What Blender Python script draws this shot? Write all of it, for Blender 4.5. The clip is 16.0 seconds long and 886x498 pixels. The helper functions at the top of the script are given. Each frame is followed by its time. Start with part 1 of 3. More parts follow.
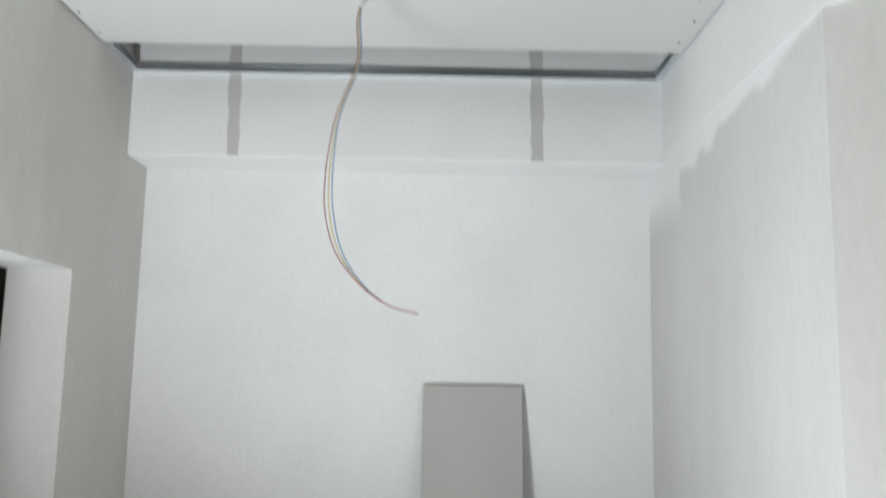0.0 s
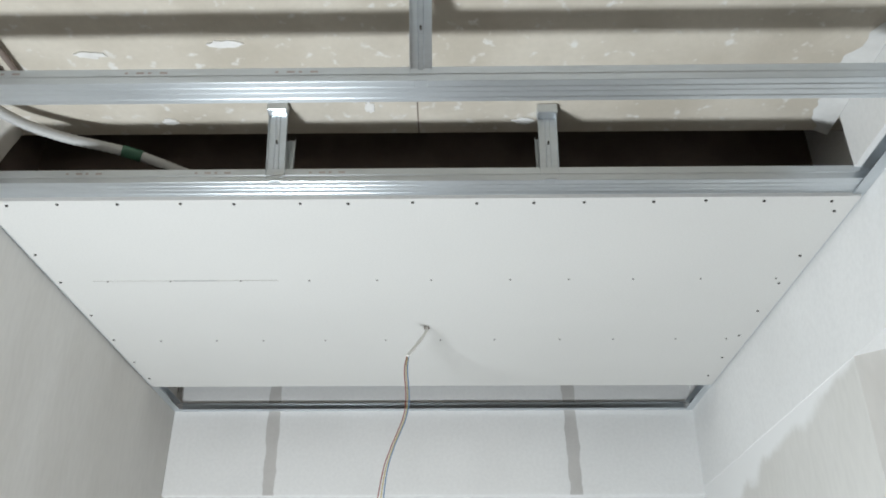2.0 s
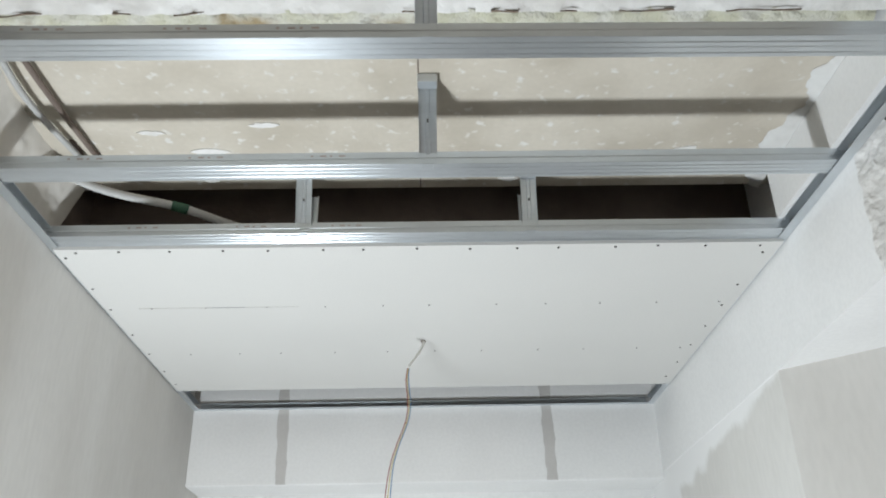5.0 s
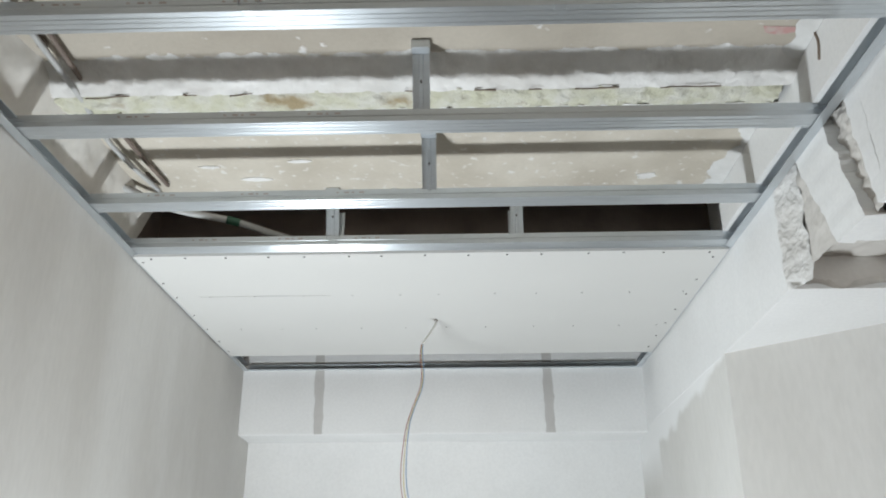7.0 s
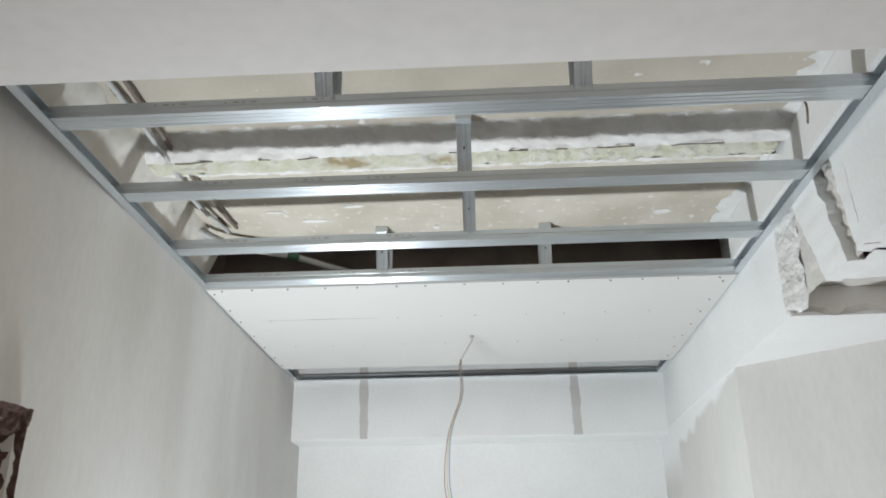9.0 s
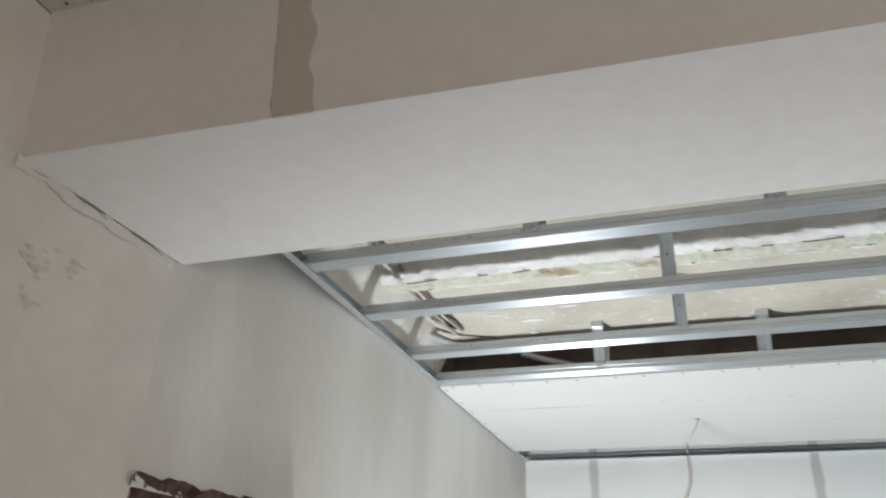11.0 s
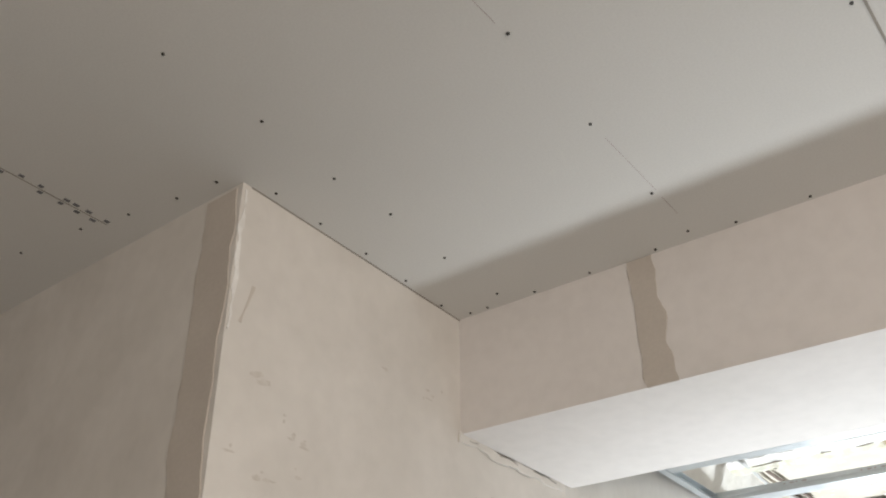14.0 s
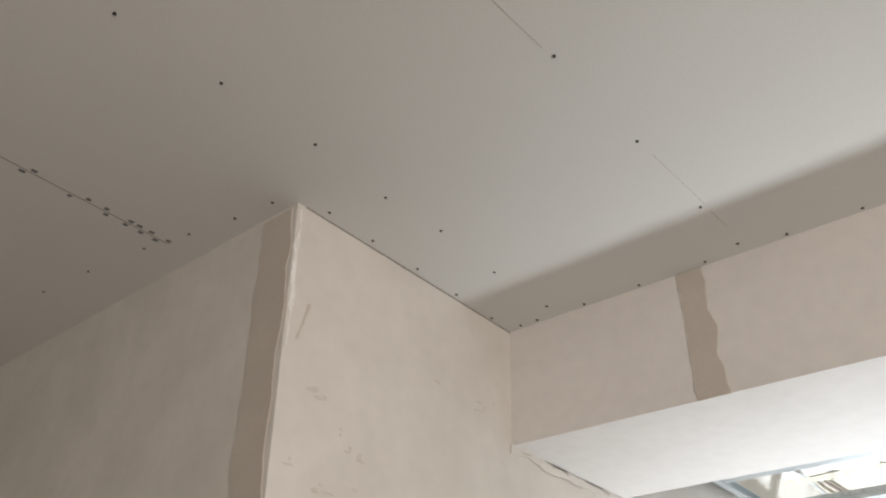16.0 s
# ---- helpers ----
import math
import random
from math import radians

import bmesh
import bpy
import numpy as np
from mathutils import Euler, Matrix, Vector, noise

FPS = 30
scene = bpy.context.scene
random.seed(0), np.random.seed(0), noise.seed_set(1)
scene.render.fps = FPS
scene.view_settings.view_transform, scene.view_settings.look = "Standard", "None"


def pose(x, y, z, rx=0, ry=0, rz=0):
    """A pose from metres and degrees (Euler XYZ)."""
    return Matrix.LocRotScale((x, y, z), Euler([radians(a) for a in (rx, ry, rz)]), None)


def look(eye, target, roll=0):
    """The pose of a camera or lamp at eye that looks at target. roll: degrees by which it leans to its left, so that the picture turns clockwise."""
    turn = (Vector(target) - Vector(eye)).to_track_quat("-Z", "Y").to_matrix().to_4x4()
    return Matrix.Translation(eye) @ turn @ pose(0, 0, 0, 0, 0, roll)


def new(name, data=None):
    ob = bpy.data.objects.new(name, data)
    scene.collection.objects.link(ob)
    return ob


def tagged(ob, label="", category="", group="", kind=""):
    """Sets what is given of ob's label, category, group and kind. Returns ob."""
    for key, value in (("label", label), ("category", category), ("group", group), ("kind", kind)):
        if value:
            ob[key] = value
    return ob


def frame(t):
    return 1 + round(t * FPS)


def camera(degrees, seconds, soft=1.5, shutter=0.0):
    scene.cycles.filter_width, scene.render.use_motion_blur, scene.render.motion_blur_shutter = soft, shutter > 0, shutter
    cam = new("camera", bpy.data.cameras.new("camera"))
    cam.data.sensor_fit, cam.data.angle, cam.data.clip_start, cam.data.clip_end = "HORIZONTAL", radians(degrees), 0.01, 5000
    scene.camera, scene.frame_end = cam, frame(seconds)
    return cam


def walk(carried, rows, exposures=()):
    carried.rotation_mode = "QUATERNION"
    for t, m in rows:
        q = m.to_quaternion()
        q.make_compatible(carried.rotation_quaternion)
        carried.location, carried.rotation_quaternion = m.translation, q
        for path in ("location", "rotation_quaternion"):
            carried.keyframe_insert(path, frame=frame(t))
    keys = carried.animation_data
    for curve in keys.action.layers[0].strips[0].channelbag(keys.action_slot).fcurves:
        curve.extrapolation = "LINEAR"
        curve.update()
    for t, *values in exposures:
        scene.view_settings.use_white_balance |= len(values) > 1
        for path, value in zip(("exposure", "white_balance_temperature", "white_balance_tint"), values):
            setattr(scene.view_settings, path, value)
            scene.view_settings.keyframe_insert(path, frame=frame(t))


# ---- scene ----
cam = camera(56.0, 16.0, soft=1.9, shutter=0.4)
PATH = [
    (0, (1.19, -3.057, 1.595), (1.194, -1.077, 1.88), 1.1),
    (0.5, (1.09, -3.094, 1.637), (1.121, -1.189, 2.243), 0.9),
    (1, (1.09, -3.133, 1.667), (1.074, -1.329, 2.531), 1.1),
    (1.5, (1.086, -3.151, 1.68), (1.06, -1.404, 2.654), 0.5),
    (2, (1.085, -3.145, 1.683), (1.065, -1.394, 2.648), -0.0),
    (2.5, (1.085, -3.146, 1.679), (1.066, -1.393, 2.643), -0.1),
    (3, (1.082, -3.157, 1.681), (1.062, -1.41, 2.654), 0.1),
    (3.5, (1.051, -3.18, 1.683), (1.032, -1.435, 2.659), 0.1),
    (4, (1.009, -3.247, 1.673), (1.054, -1.485, 2.618), -1.2),
    (4.2, (1.013, -3.306, 1.667), (1.066, -1.552, 2.626), -1.6),
    (6.3, (1.05, -3.946, 1.622), (1.065, -2.118, 2.434), -0.6),
    (6.5, (1.068, -3.991, 1.628), (1.08, -2.162, 2.438), -0.8),
    (7, (1.124, -4.124, 1.625), (1.077, -2.281, 2.399), -0.2),
    (7.5, (1.123, -4.198, 1.627), (1.037, -2.348, 2.384), 0.2),
    (8, (1.102, -4.33, 1.621), (1.0, -2.472, 2.356), 0.3),
    (8.2, (1.075, -4.39, 1.617), (0.99, -2.534, 2.357), -0.5),
    (10.3, (1.089, -4.693, 1.659), (0.883, -2.868, 2.452), 0.1),
    (10.5, (1.115, -4.748, 1.648), (0.787, -2.953, 2.467), 1.1),
    (11, (1.16, -4.746, 1.696), (0.547, -3.052, 2.565), 2.3),
    (11.5, (1.226, -4.823, 1.719), (0.43, -3.225, 2.621), 2.2),
    (12, (1.271, -4.924, 1.716), (0.338, -3.425, 2.655), 2.3),
    (12.5, (1.242, -5.018, 1.719), (0.287, -3.584, 2.716), 1.524),
    (13, (1.251, -5.156, 1.712), (0.252, -3.79, 2.768), 0.908),
    (13.5, (1.252, -5.275, 1.695), (0.198, -3.983, 2.8), 1.965),
    (14, (1.28, -5.352, 1.677), (0.168, -4.132, 2.804), 3.658),
    (14.5, (1.276, -5.388, 1.67), (0.166, -4.165, 2.792), 3.268),
    (15, (1.269, -5.387, 1.678), (0.17, -4.158, 2.802), 3.325),
    (15.5, (1.282, -5.412, 1.671), (0.178, -4.183, 2.792), 3.757),
    (16, (1.312, -5.391, 1.682), (0.115, -4.253, 2.806), 5.24),
]
walk(cam, [(t, look(eye, target, roll)) for t, eye, target, roll in PATH],
     exposures=[(0, 0.0), (8.2, 0.0), (10.3, 0.12), (11.0, 0.14), (12.0, 0.30), (13.0, 0.64), (14.0, 1.0), (16, 1.08)])

# ---- world and light ----
world = bpy.data.worlds.new("world")
scene.world = world
world.use_nodes = True
wn = world.node_tree
sky = wn.nodes.new("ShaderNodeTexSky")
sky.sky_type = "NISHITA"
sky.sun_disc = False
sky.sun_elevation = radians(35)
sky.sun_rotation = radians(20)
wn.links.new(sky.outputs["Color"], wn.nodes["Background"].inputs["Color"])
wn.nodes["Background"].inputs["Strength"].default_value = 0.1


def lamp(name, kind, m, energy, color, size=0.1, size_y=None):
    data = bpy.data.lights.new(name, kind)
    data.energy, data.color = energy, color
    if kind == "AREA":
        data.shape = "RECTANGLE"
        data.size, data.size_y = size, size_y or size
    else:
        data.shadow_soft_size = size
    ob = new(name, data)
    ob.matrix_basis = m
    return ob


# work light standing low beside the wall of the passage, and daylight through the window behind
flood = lamp("work_light", "SPOT", look((0.30, -2.04, 0.28), (1.24, -1.38, 2.7)), 268, (0.88, 0.95, 1.0), 0.17)
flood.data.spot_size, flood.data.spot_blend = radians(138), 1.0
tagged(flood, "bright work flood lamp standing on the floor", "lamp")
tagged(lamp("window_daylight", "AREA", look((4.12, -6.2, 1.5), (0, -6.2, 1.5)), 57, (1.0, 0.90, 0.81), 2.0, 1.4), "daylight coming in at the window", "light")


# ---- materials ----
def material(name, base, rough=0.8, metal=0.0, second=None, scale=6.0, amount=0.5, fine=120.0, bump=0.15, dist=0.004,
             low=0.4, high=0.65, third=None, scale3=1.2, low3=0.5, high3=0.62, stretch=(1, 1, 1), rand=0.0):
    m = bpy.data.materials.new(name)
    m.use_nodes = True
    nt = m.node_tree
    b = nt.nodes["Principled BSDF"]
    b.inputs["Roughness"].default_value = rough
    b.inputs["Metallic"].default_value = metal
    tc = nt.nodes.new("ShaderNodeTexCoord")
    mp = nt.nodes.new("ShaderNodeMapping")
    mp.inputs["Scale"].default_value = stretch
    nt.links.new(tc.outputs["Object"], mp.inputs["Vector"])

    def noise_ramp(sc, lo, hi, detail=6.0):
        n = nt.nodes.new("ShaderNodeTexNoise")
        n.inputs["Scale"].default_value = sc
        n.inputs["Detail"].default_value = detail
        nt.links.new(mp.outputs["Vector"], n.inputs["Vector"])
        r = nt.nodes.new("ShaderNodeMapRange")
        r.inputs["From Min"].default_value, r.inputs["From Max"].default_value = lo, hi
        nt.links.new(n.outputs["Fac"], r.inputs["Value"])
        return n, r

    def mix(fac, a, c):
        x = nt.nodes.new("ShaderNodeMix")
        x.data_type = "RGBA"
        nt.links.new(fac, x.inputs["Factor"])
        if isinstance(a, tuple):
            x.inputs["A"].default_value = (*a, 1)
        else:
            nt.links.new(a, x.inputs["A"])
        x.inputs["B"].default_value = (*c, 1)
        return x.outputs["Result"]

    second = second or tuple(v * 0.88 for v in base)
    n1, r1 = noise_ramp(scale, low, high)
    r1.inputs["To Max"].default_value = amount
    col = mix(r1.outputs["Result"], base, second)
    if third:
        n3, r3 = noise_ramp(scale3, low3, high3, 9.0)
        col = mix(r3.outputs["Result"], col, third)
    nf, rf = noise_ramp(fine, 0.35, 0.7, 3.0)
    rf.inputs["To Max"].default_value = 0.12
    col = mix(rf.outputs["Result"], col, tuple(v * 0.6 for v in base))
    nt.links.new(col, b.inputs["Base Color"])
    if bump:
        bp = nt.nodes.new("ShaderNodeBump")
        bp.inputs["Strength"].default_value = bump
        bp.inputs["Distance"].default_value = dist
        ad = nt.nodes.new("ShaderNodeMath")
        ad.operation = "ADD"
        nt.links.new(n1.outputs["Fac"], ad.inputs[0])
        nt.links.new(nf.outputs["Fac"], ad.inputs[1])
        nt.links.new(ad.outputs["Value"], bp.inputs["Height"])
        nt.links.new(bp.outputs["Normal"], b.inputs["Normal"])
    return m


M_WALL = material("filled_plaster", (0.63, 0.618, 0.59), 0.85, second=(0.55, 0.535, 0.505), scale=2.2, amount=0.7, fine=60, bump=0.1,
                  third=(0.70, 0.695, 0.675), scale3=1.6, low3=0.45, high3=0.65, stretch=(1, 1, 0.3))


def skimmed_wall():
    """Plaster wall with white filler skimmed over its top and into the far corner, the edge soft and uneven."""
    m = material("skimmed_plaster", (0.66, 0.65, 0.62), 0.85, second=(0.59, 0.575, 0.54), scale=2.2, amount=0.7, fine=60, bump=0.08, stretch=(1, 1, 0.3))
    nt = m.node_tree
    b = nt.nodes["Principled BSDF"]
    old = b.inputs["Base Color"].links[0].from_socket
    tc = nt.nodes.new("ShaderNodeTexCoord")
    xyz = nt.nodes.new("ShaderNodeSeparateXYZ")
    nt.links.new(tc.outputs["Object"], xyz.inputs["Vector"])
    nz = nt.nodes.new("ShaderNodeTexNoise")
    nz.inputs["Scale"].default_value, nz.inputs["Detail"].default_value = 5.0, 5.0
    nt.links.new(tc.outputs["Object"], nz.inputs["Vector"])

    def calc(op, p, q):
        n = nt.nodes.new("ShaderNodeMath")
        n.operation = op
        for k, v in enumerate((p, q)):
            if isinstance(v, (int, float)):
                n.inputs[k].default_value = v
            else:
                nt.links.new(v, n.inputs[k])
        return n.outputs["Value"]

    def ramp(v, lo, hi):
        r = nt.nodes.new("ShaderNodeMapRange")
        r.interpolation_type = "SMOOTHSTEP"
        r.inputs["From Min"].default_value, r.inputs["From Max"].default_value = lo, hi
        nt.links.new(v, r.inputs["Value"])
        return r.outputs["Result"]

    wob = calc("MULTIPLY", calc("SUBTRACT", nz.outputs["Fac"], 0.5), 0.16)
    edge = calc("ADD", calc("ADD", xyz.outputs["Z"], calc("MULTIPLY", xyz.outputs["Y"], 0.10)), wob)
    top = ramp(edge, 2.235, 2.275)
    bead = calc("MULTIPLY", ramp(calc("ADD", xyz.outputs["Y"], wob), -0.24, -0.19), ramp(xyz.outputs["Z"], 2.08, 2.3))
    x = nt.nodes.new("ShaderNodeMix")
    x.data_type = "RGBA"
    nt.links.new(calc("MAXIMUM", top, bead), x.inputs["Factor"])
    nt.links.new(old, x.inputs["A"])
    x.inputs["B"].default_value = (0.80, 0.80, 0.79, 1)
    nt.links.new(x.outputs["Result"], b.inputs["Base Color"])
    return m


M_SKIMMED = skimmed_wall()
M_WHITE = material("white_filler", (0.80, 0.80, 0.79), 0.8, second=(0.74, 0.74, 0.73), scale=3.0, amount=0.6, fine=80, bump=0.06)
M_CREAM = material("beige_plaster", (0.70, 0.675, 0.63), 0.88, second=(0.60, 0.57, 0.52), scale=9, amount=0.7, fine=50, bump=0.15)
M_ROUGH = material("old_plaster", (0.62, 0.594, 0.558), 0.9, second=(0.55, 0.524, 0.487), scale=4, amount=0.7, fine=22, bump=0.1,
                   third=(0.47, 0.44, 0.39), scale3=4.0, low3=0.70, high3=0.85)
M_SKIM = material("thin_plaster", (0.66, 0.66, 0.645), 0.85, second=(0.56, 0.55, 0.53), scale=9.0, amount=0.8, fine=60, bump=0.15)
M_BOARD = material("plasterboard_paper", (0.60, 0.594, 0.572), 0.75, second=(0.565, 0.56, 0.54), scale=1.5, amount=0.5, fine=200, bump=0.03)
M_BEAM = material("beam_board", (0.67, 0.64, 0.62), 0.8, second=(0.62, 0.595, 0.57), scale=2, amount=0.6, fine=25, bump=0.03)
M_BARE = material("bare_grey_joint", (0.53, 0.515, 0.495), 0.85, second=(0.58, 0.565, 0.545), scale=9, amount=0.6, fine=120, bump=0.1)
M_TAPE = material("bare_joint", (0.48, 0.437, 0.39), 0.8, second=(0.52, 0.475, 0.425), scale=9, amount=0.6, fine=120, bump=0.1)
M_CONC = material("concrete_soffit", (0.57, 0.525, 0.45), 0.9, second=(0.42, 0.375, 0.305), scale=4.2, amount=0.7, fine=70, bump=0.25,
                  third=(0.66, 0.645, 0.61), scale3=34.0, low3=0.60, high3=0.70)
# darker and browner base for the soffit next to the beam
M_CONC_BROWN = material("darker_brown_concrete", (0.47, 0.425, 0.36), 0.9, second=(0.36, 0.32, 0.265), scale=3.0, amount=0.8, fine=70, bump=0.25,
                      third=(0.68, 0.67, 0.65), scale3=24.0, low3=0.66, high3=0.72)
# paints shade in the slot and beyond the doorway; also dark cables, pits, seam
M_DARK = material("dark_brown_and_shade", (0.20, 0.16, 0.135), 0.95, second=(0.13, 0.10, 0.085), scale=6, amount=0.8, fine=60, bump=0.3)
M_LIME = material("broken_white_plaster", (0.76, 0.75, 0.73), 0.9, second=(0.58, 0.56, 0.53), scale=8, amount=0.7, fine=60, bump=0.4, dist=0.01)
M_WOOL = material("mineral_wool", (0.55, 0.54, 0.42), 0.95, second=(0.64, 0.63, 0.58), scale=14, amount=0.9, fine=150, bump=0.6, dist=0.01,
                  third=(0.34, 0.27, 0.16), scale3=7, low3=0.62, high3=0.72)


def steel(name, across):
    """Rolled zinc-coated steel: its fine rolling lines spread the gloss across them."""
    m = material(name, (0.66, 0.70, 0.73), 0.31, 0.88, second=(0.53, 0.565, 0.59), scale=18, amount=0.5, fine=200, bump=0.02,
                 stretch=(0.2 if across[1] else 1, 1 if across[1] else 0.2, 1))
    nt = m.node_tree
    b = nt.nodes["Principled BSDF"]
    b.inputs["Anisotropic"].default_value = 0.75
    way = nt.nodes.new("ShaderNodeCombineXYZ")
    for k in range(3):
        way.inputs[k].default_value = across[k]
    nt.links.new(way.outputs["Vector"], b.inputs["Tangent"])
    return m


M_STEEL = steel("galvanised_steel", (0, 1, 0))
M_STEEL_LONG = steel("galvanised_steel_edge", (1, 0, 0))

M_SCREW = material("black_screw", (0.05, 0.045, 0.04), 0.5, 0.4, bump=0)
M_CONDUIT = material("grey_conduit", (0.45, 0.45, 0.44), 0.55, bump=0)
M_GREEN = material("green_tape", (0.03, 0.10, 0.06), 0.5, bump=0)
M_SHEATH = material("white_sheath", (0.75, 0.74, 0.70), 0.5, bump=0)
M_RED = material("brown_red_wire", (0.30, 0.07, 0.05), 0.45, bump=0)
M_BLUE = material("blue_wire", (0.08, 0.20, 0.38), 0.45, bump=0)
M_YELLOW = material("yellow_wire", (0.55, 0.45, 0.16), 0.45, bump=0)
M_PRINT = material("grey_print", (0.16, 0.16, 0.17), 0.7, bump=0)
M_PRINT_FAINT = material("faint_print", (0.46, 0.40, 0.39), 0.5, 0.5, bump=0)
M_REDMARK = material("faded_red", (0.48, 0.28, 0.26), 0.9, second=(0.5, 0.46, 0.42), scale=40, amount=0.9, bump=0.1)
M_SUNK = material("sunk_screw", (0.22, 0.21, 0.20), 0.6, 0.2, bump=0)
M_SEAM = material("seam_shadow_gap", (0.30, 0.28, 0.25), 0.9, bump=0)
M_PANEL = material("grey_board", (0.46, 0.45, 0.43), 0.7, scale=2, bump=0.03)
M_FLOOR = material("grey_screed", (0.34, 0.33, 0.31), 0.9, second=(0.26, 0.25, 0.24), scale=3, bump=0.2)
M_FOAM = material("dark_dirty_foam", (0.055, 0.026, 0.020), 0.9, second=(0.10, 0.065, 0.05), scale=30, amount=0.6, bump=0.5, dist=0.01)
M_STAIN = material("damp_brown", (0.22, 0.17, 0.13), 0.9, scale=8, bump=0.2)


# ---- mesh helpers ----
def mesh_ob(name, bm, mat, parent=None, label=""):
    me = bpy.data.meshes.new(name)
    bm.normal_update()
    bm.to_mesh(me)
    bm.free()
    me.materials.append(mat)
    ob = new(name, me)
    if parent:
        ob.parent = parent
    if label:
        ob["label"] = label
    return ob


def part(name, bm, mat, parent, label=""):
    return mesh_ob(name, bm, mat, parent, label)


def add_box(bm, a, b):
    m = Matrix.Translation([(p + q) / 2 for p, q in zip(a, b)]) @ Matrix.Diagonal([abs(q - p) for p, q in zip(a, b)] + [1])
    return bmesh.ops.create_cube(bm, size=1, matrix=m)["verts"]


def box(a, b, bevel=0.0):
    bm = bmesh.new()
    add_box(bm, a, b)
    if bevel:
        bmesh.ops.bevel(bm, geom=bm.edges[:], offset=bevel, segments=2, affect="EDGES", profile=0.5)
    return bm


def prism(points, z0, z1):
    """A plan outline raised from z0 to z1."""
    bm = bmesh.new()
    low = [bm.verts.new((x, y, z0)) for x, y in points]
    top = [bm.verts.new((x, y, z1)) for x, y in points]
    bm.faces.new(low[::-1])
    bm.faces.new(top)
    n = len(points)
    for k in range(n):
        bm.faces.new((low[k], low[(k + 1) % n], top[(k + 1) % n], top[k]))
    return bm


def sweep_section(section, a, b, up=(0, 0, 1), closed=True):
    """A cross-section of (side, up) pairs drawn from a to b."""
    a, b, up = Vector(a), Vector(b), Vector(up)
    way = (b - a).normalized()
    side = way.cross(up).normalized()
    up = side.cross(way)
    bm = bmesh.new()
    r0 = [bm.verts.new(a + side * u + up * v) for u, v in section]
    r1 = [bm.verts.new(b + side * u + up * v) for u, v in section]
    n = len(section)
    for k in range(n if closed else n - 1):
        bm.faces.new((r0[k], r0[(k + 1) % n], r1[(k + 1) % n], r1[k]))
    if closed:
        bm.faces.new(r0[::-1])
        bm.faces.new(r1)
    return bm


def tube(points, radius, sides=8, ribs=0.0):
    bm = bmesh.new()
    pts = [Vector(p) for p in points]
    rings = []
    for k, p in enumerate(pts):
        t = (pts[min(k + 1, len(pts) - 1)] - pts[max(k - 1, 0)]).normalized()
        u = t.orthogonal().normalized() if k == 0 else (rings[-1][1] - t * rings[-1][1].dot(t)).normalized()
        v = t.cross(u)
        r = radius * (1 - ribs * (k % 2))
        rings.append(([bm.verts.new(p + (u * math.cos(a) + v * math.sin(a)) * r) for a in [2 * math.pi * j / sides for j in range(sides)]], u))
    for (r0, _), (r1, _) in zip(rings, rings[1:]):
        for j in range(sides):
            f = bm.faces.new((r0[j], r0[(j + 1) % sides], r1[(j + 1) % sides], r1[j]))
            f.smooth = True
    bm.faces.new(rings[0][0][::-1])
    bm.faces.new(rings[-1][0])
    return bm


def smooth_path(points, steps=8):
    """Catmull-Rom through the points."""
    p = [Vector(q) for q in points]
    p = [2 * p[0] - p[1]] + p + [2 * p[-1] - p[-2]]
    out = []
    for k in range(1, len(p) - 2):
        for j in range(steps):
            t = j / steps
            out.append(0.5 * ((2 * p[k]) + (p[k + 1] - p[k - 1]) * t + (2 * p[k - 1] - 5 * p[k] + 4 * p[k + 1] - p[k + 2]) * t * t
                              + (3 * p[k] - p[k - 1] - 3 * p[k + 1] + p[k + 2]) * t ** 3))
    out.append(p[-2])
    return out


def rough_sheet(corner, nu, nv, amp, freq, seed=0.0, thick=0.0):
    """A grid over corner(u, v) -> (place, outward), pushed in and out by noise."""
    bm = bmesh.new()
    grid = []
    for j in range(nv + 1):
        row = []
        for k in range(nu + 1):
            p, n = corner(k / nu, j / nv)
            p, n = Vector(p), Vector(n)
            d = noise.fractal(p * freq + Vector((seed, 0, 0)), 0.9, 2.0, 5)
            row.append(bm.verts.new(p + n * (amp * d)))
        grid.append(row)
    for j in range(nv):
        for k in range(nu):
            f = bm.faces.new((grid[j][k], grid[j][k + 1], grid[j + 1][k + 1], grid[j + 1][k]))
            f.smooth = True
    return bm


def ragged_patch(plane, length, half_width, thick, seed, jag=0.012, n=40, flare=0.0):
    """A thin strip with uneven edges. plane(s, w, h) -> place; s along, w across, h out of the surface."""
    bm = bmesh.new()
    left, right = [], []
    for k in range(n + 1):
        s = length * k / n
        a = half_width + jag * noise.fractal(Vector((s * 14 + seed, 1.3, 0)), 1, 2, 4)
        b = half_width + flare * max(0.0, 1 - s / (0.25 * length)) ** 1.5 + jag * noise.fractal(Vector((s * 14 + seed, 7.7, 0)), 1, 2, 4)
        left.append((s, -a))
        right.append((s, b))
    rim = left + right[::-1]
    top = [bm.verts.new(plane(s, w, thick)) for s, w in rim]
    low = [bm.verts.new(plane(s, w, -0.002)) for s, w in rim]
    m = len(left)
    for k in range(m - 1):
        q = (k, k + 1, 2 * m - 2 - k, 2 * m - 1 - k)
        bm.faces.new([top[j] for j in q])
    for k in range(2 * m):
        bm.faces.new((top[k], low[k], low[(k + 1) % (2 * m)], top[(k + 1) % (2 * m)]))
    return bm


def structure(ob, label, category):
    return tagged(ob, label, category, kind="structure")


# ---- the setting ----
H = 2.70      # underside of the metal grid
ZS = 2.885    # concrete soffit above it
ZB = 2.55     # underside of the cross beam
ZN = 2.895    # boarded ceiling of the near room
YB0, YB1 = -3.69, -3.16   # the cross beam

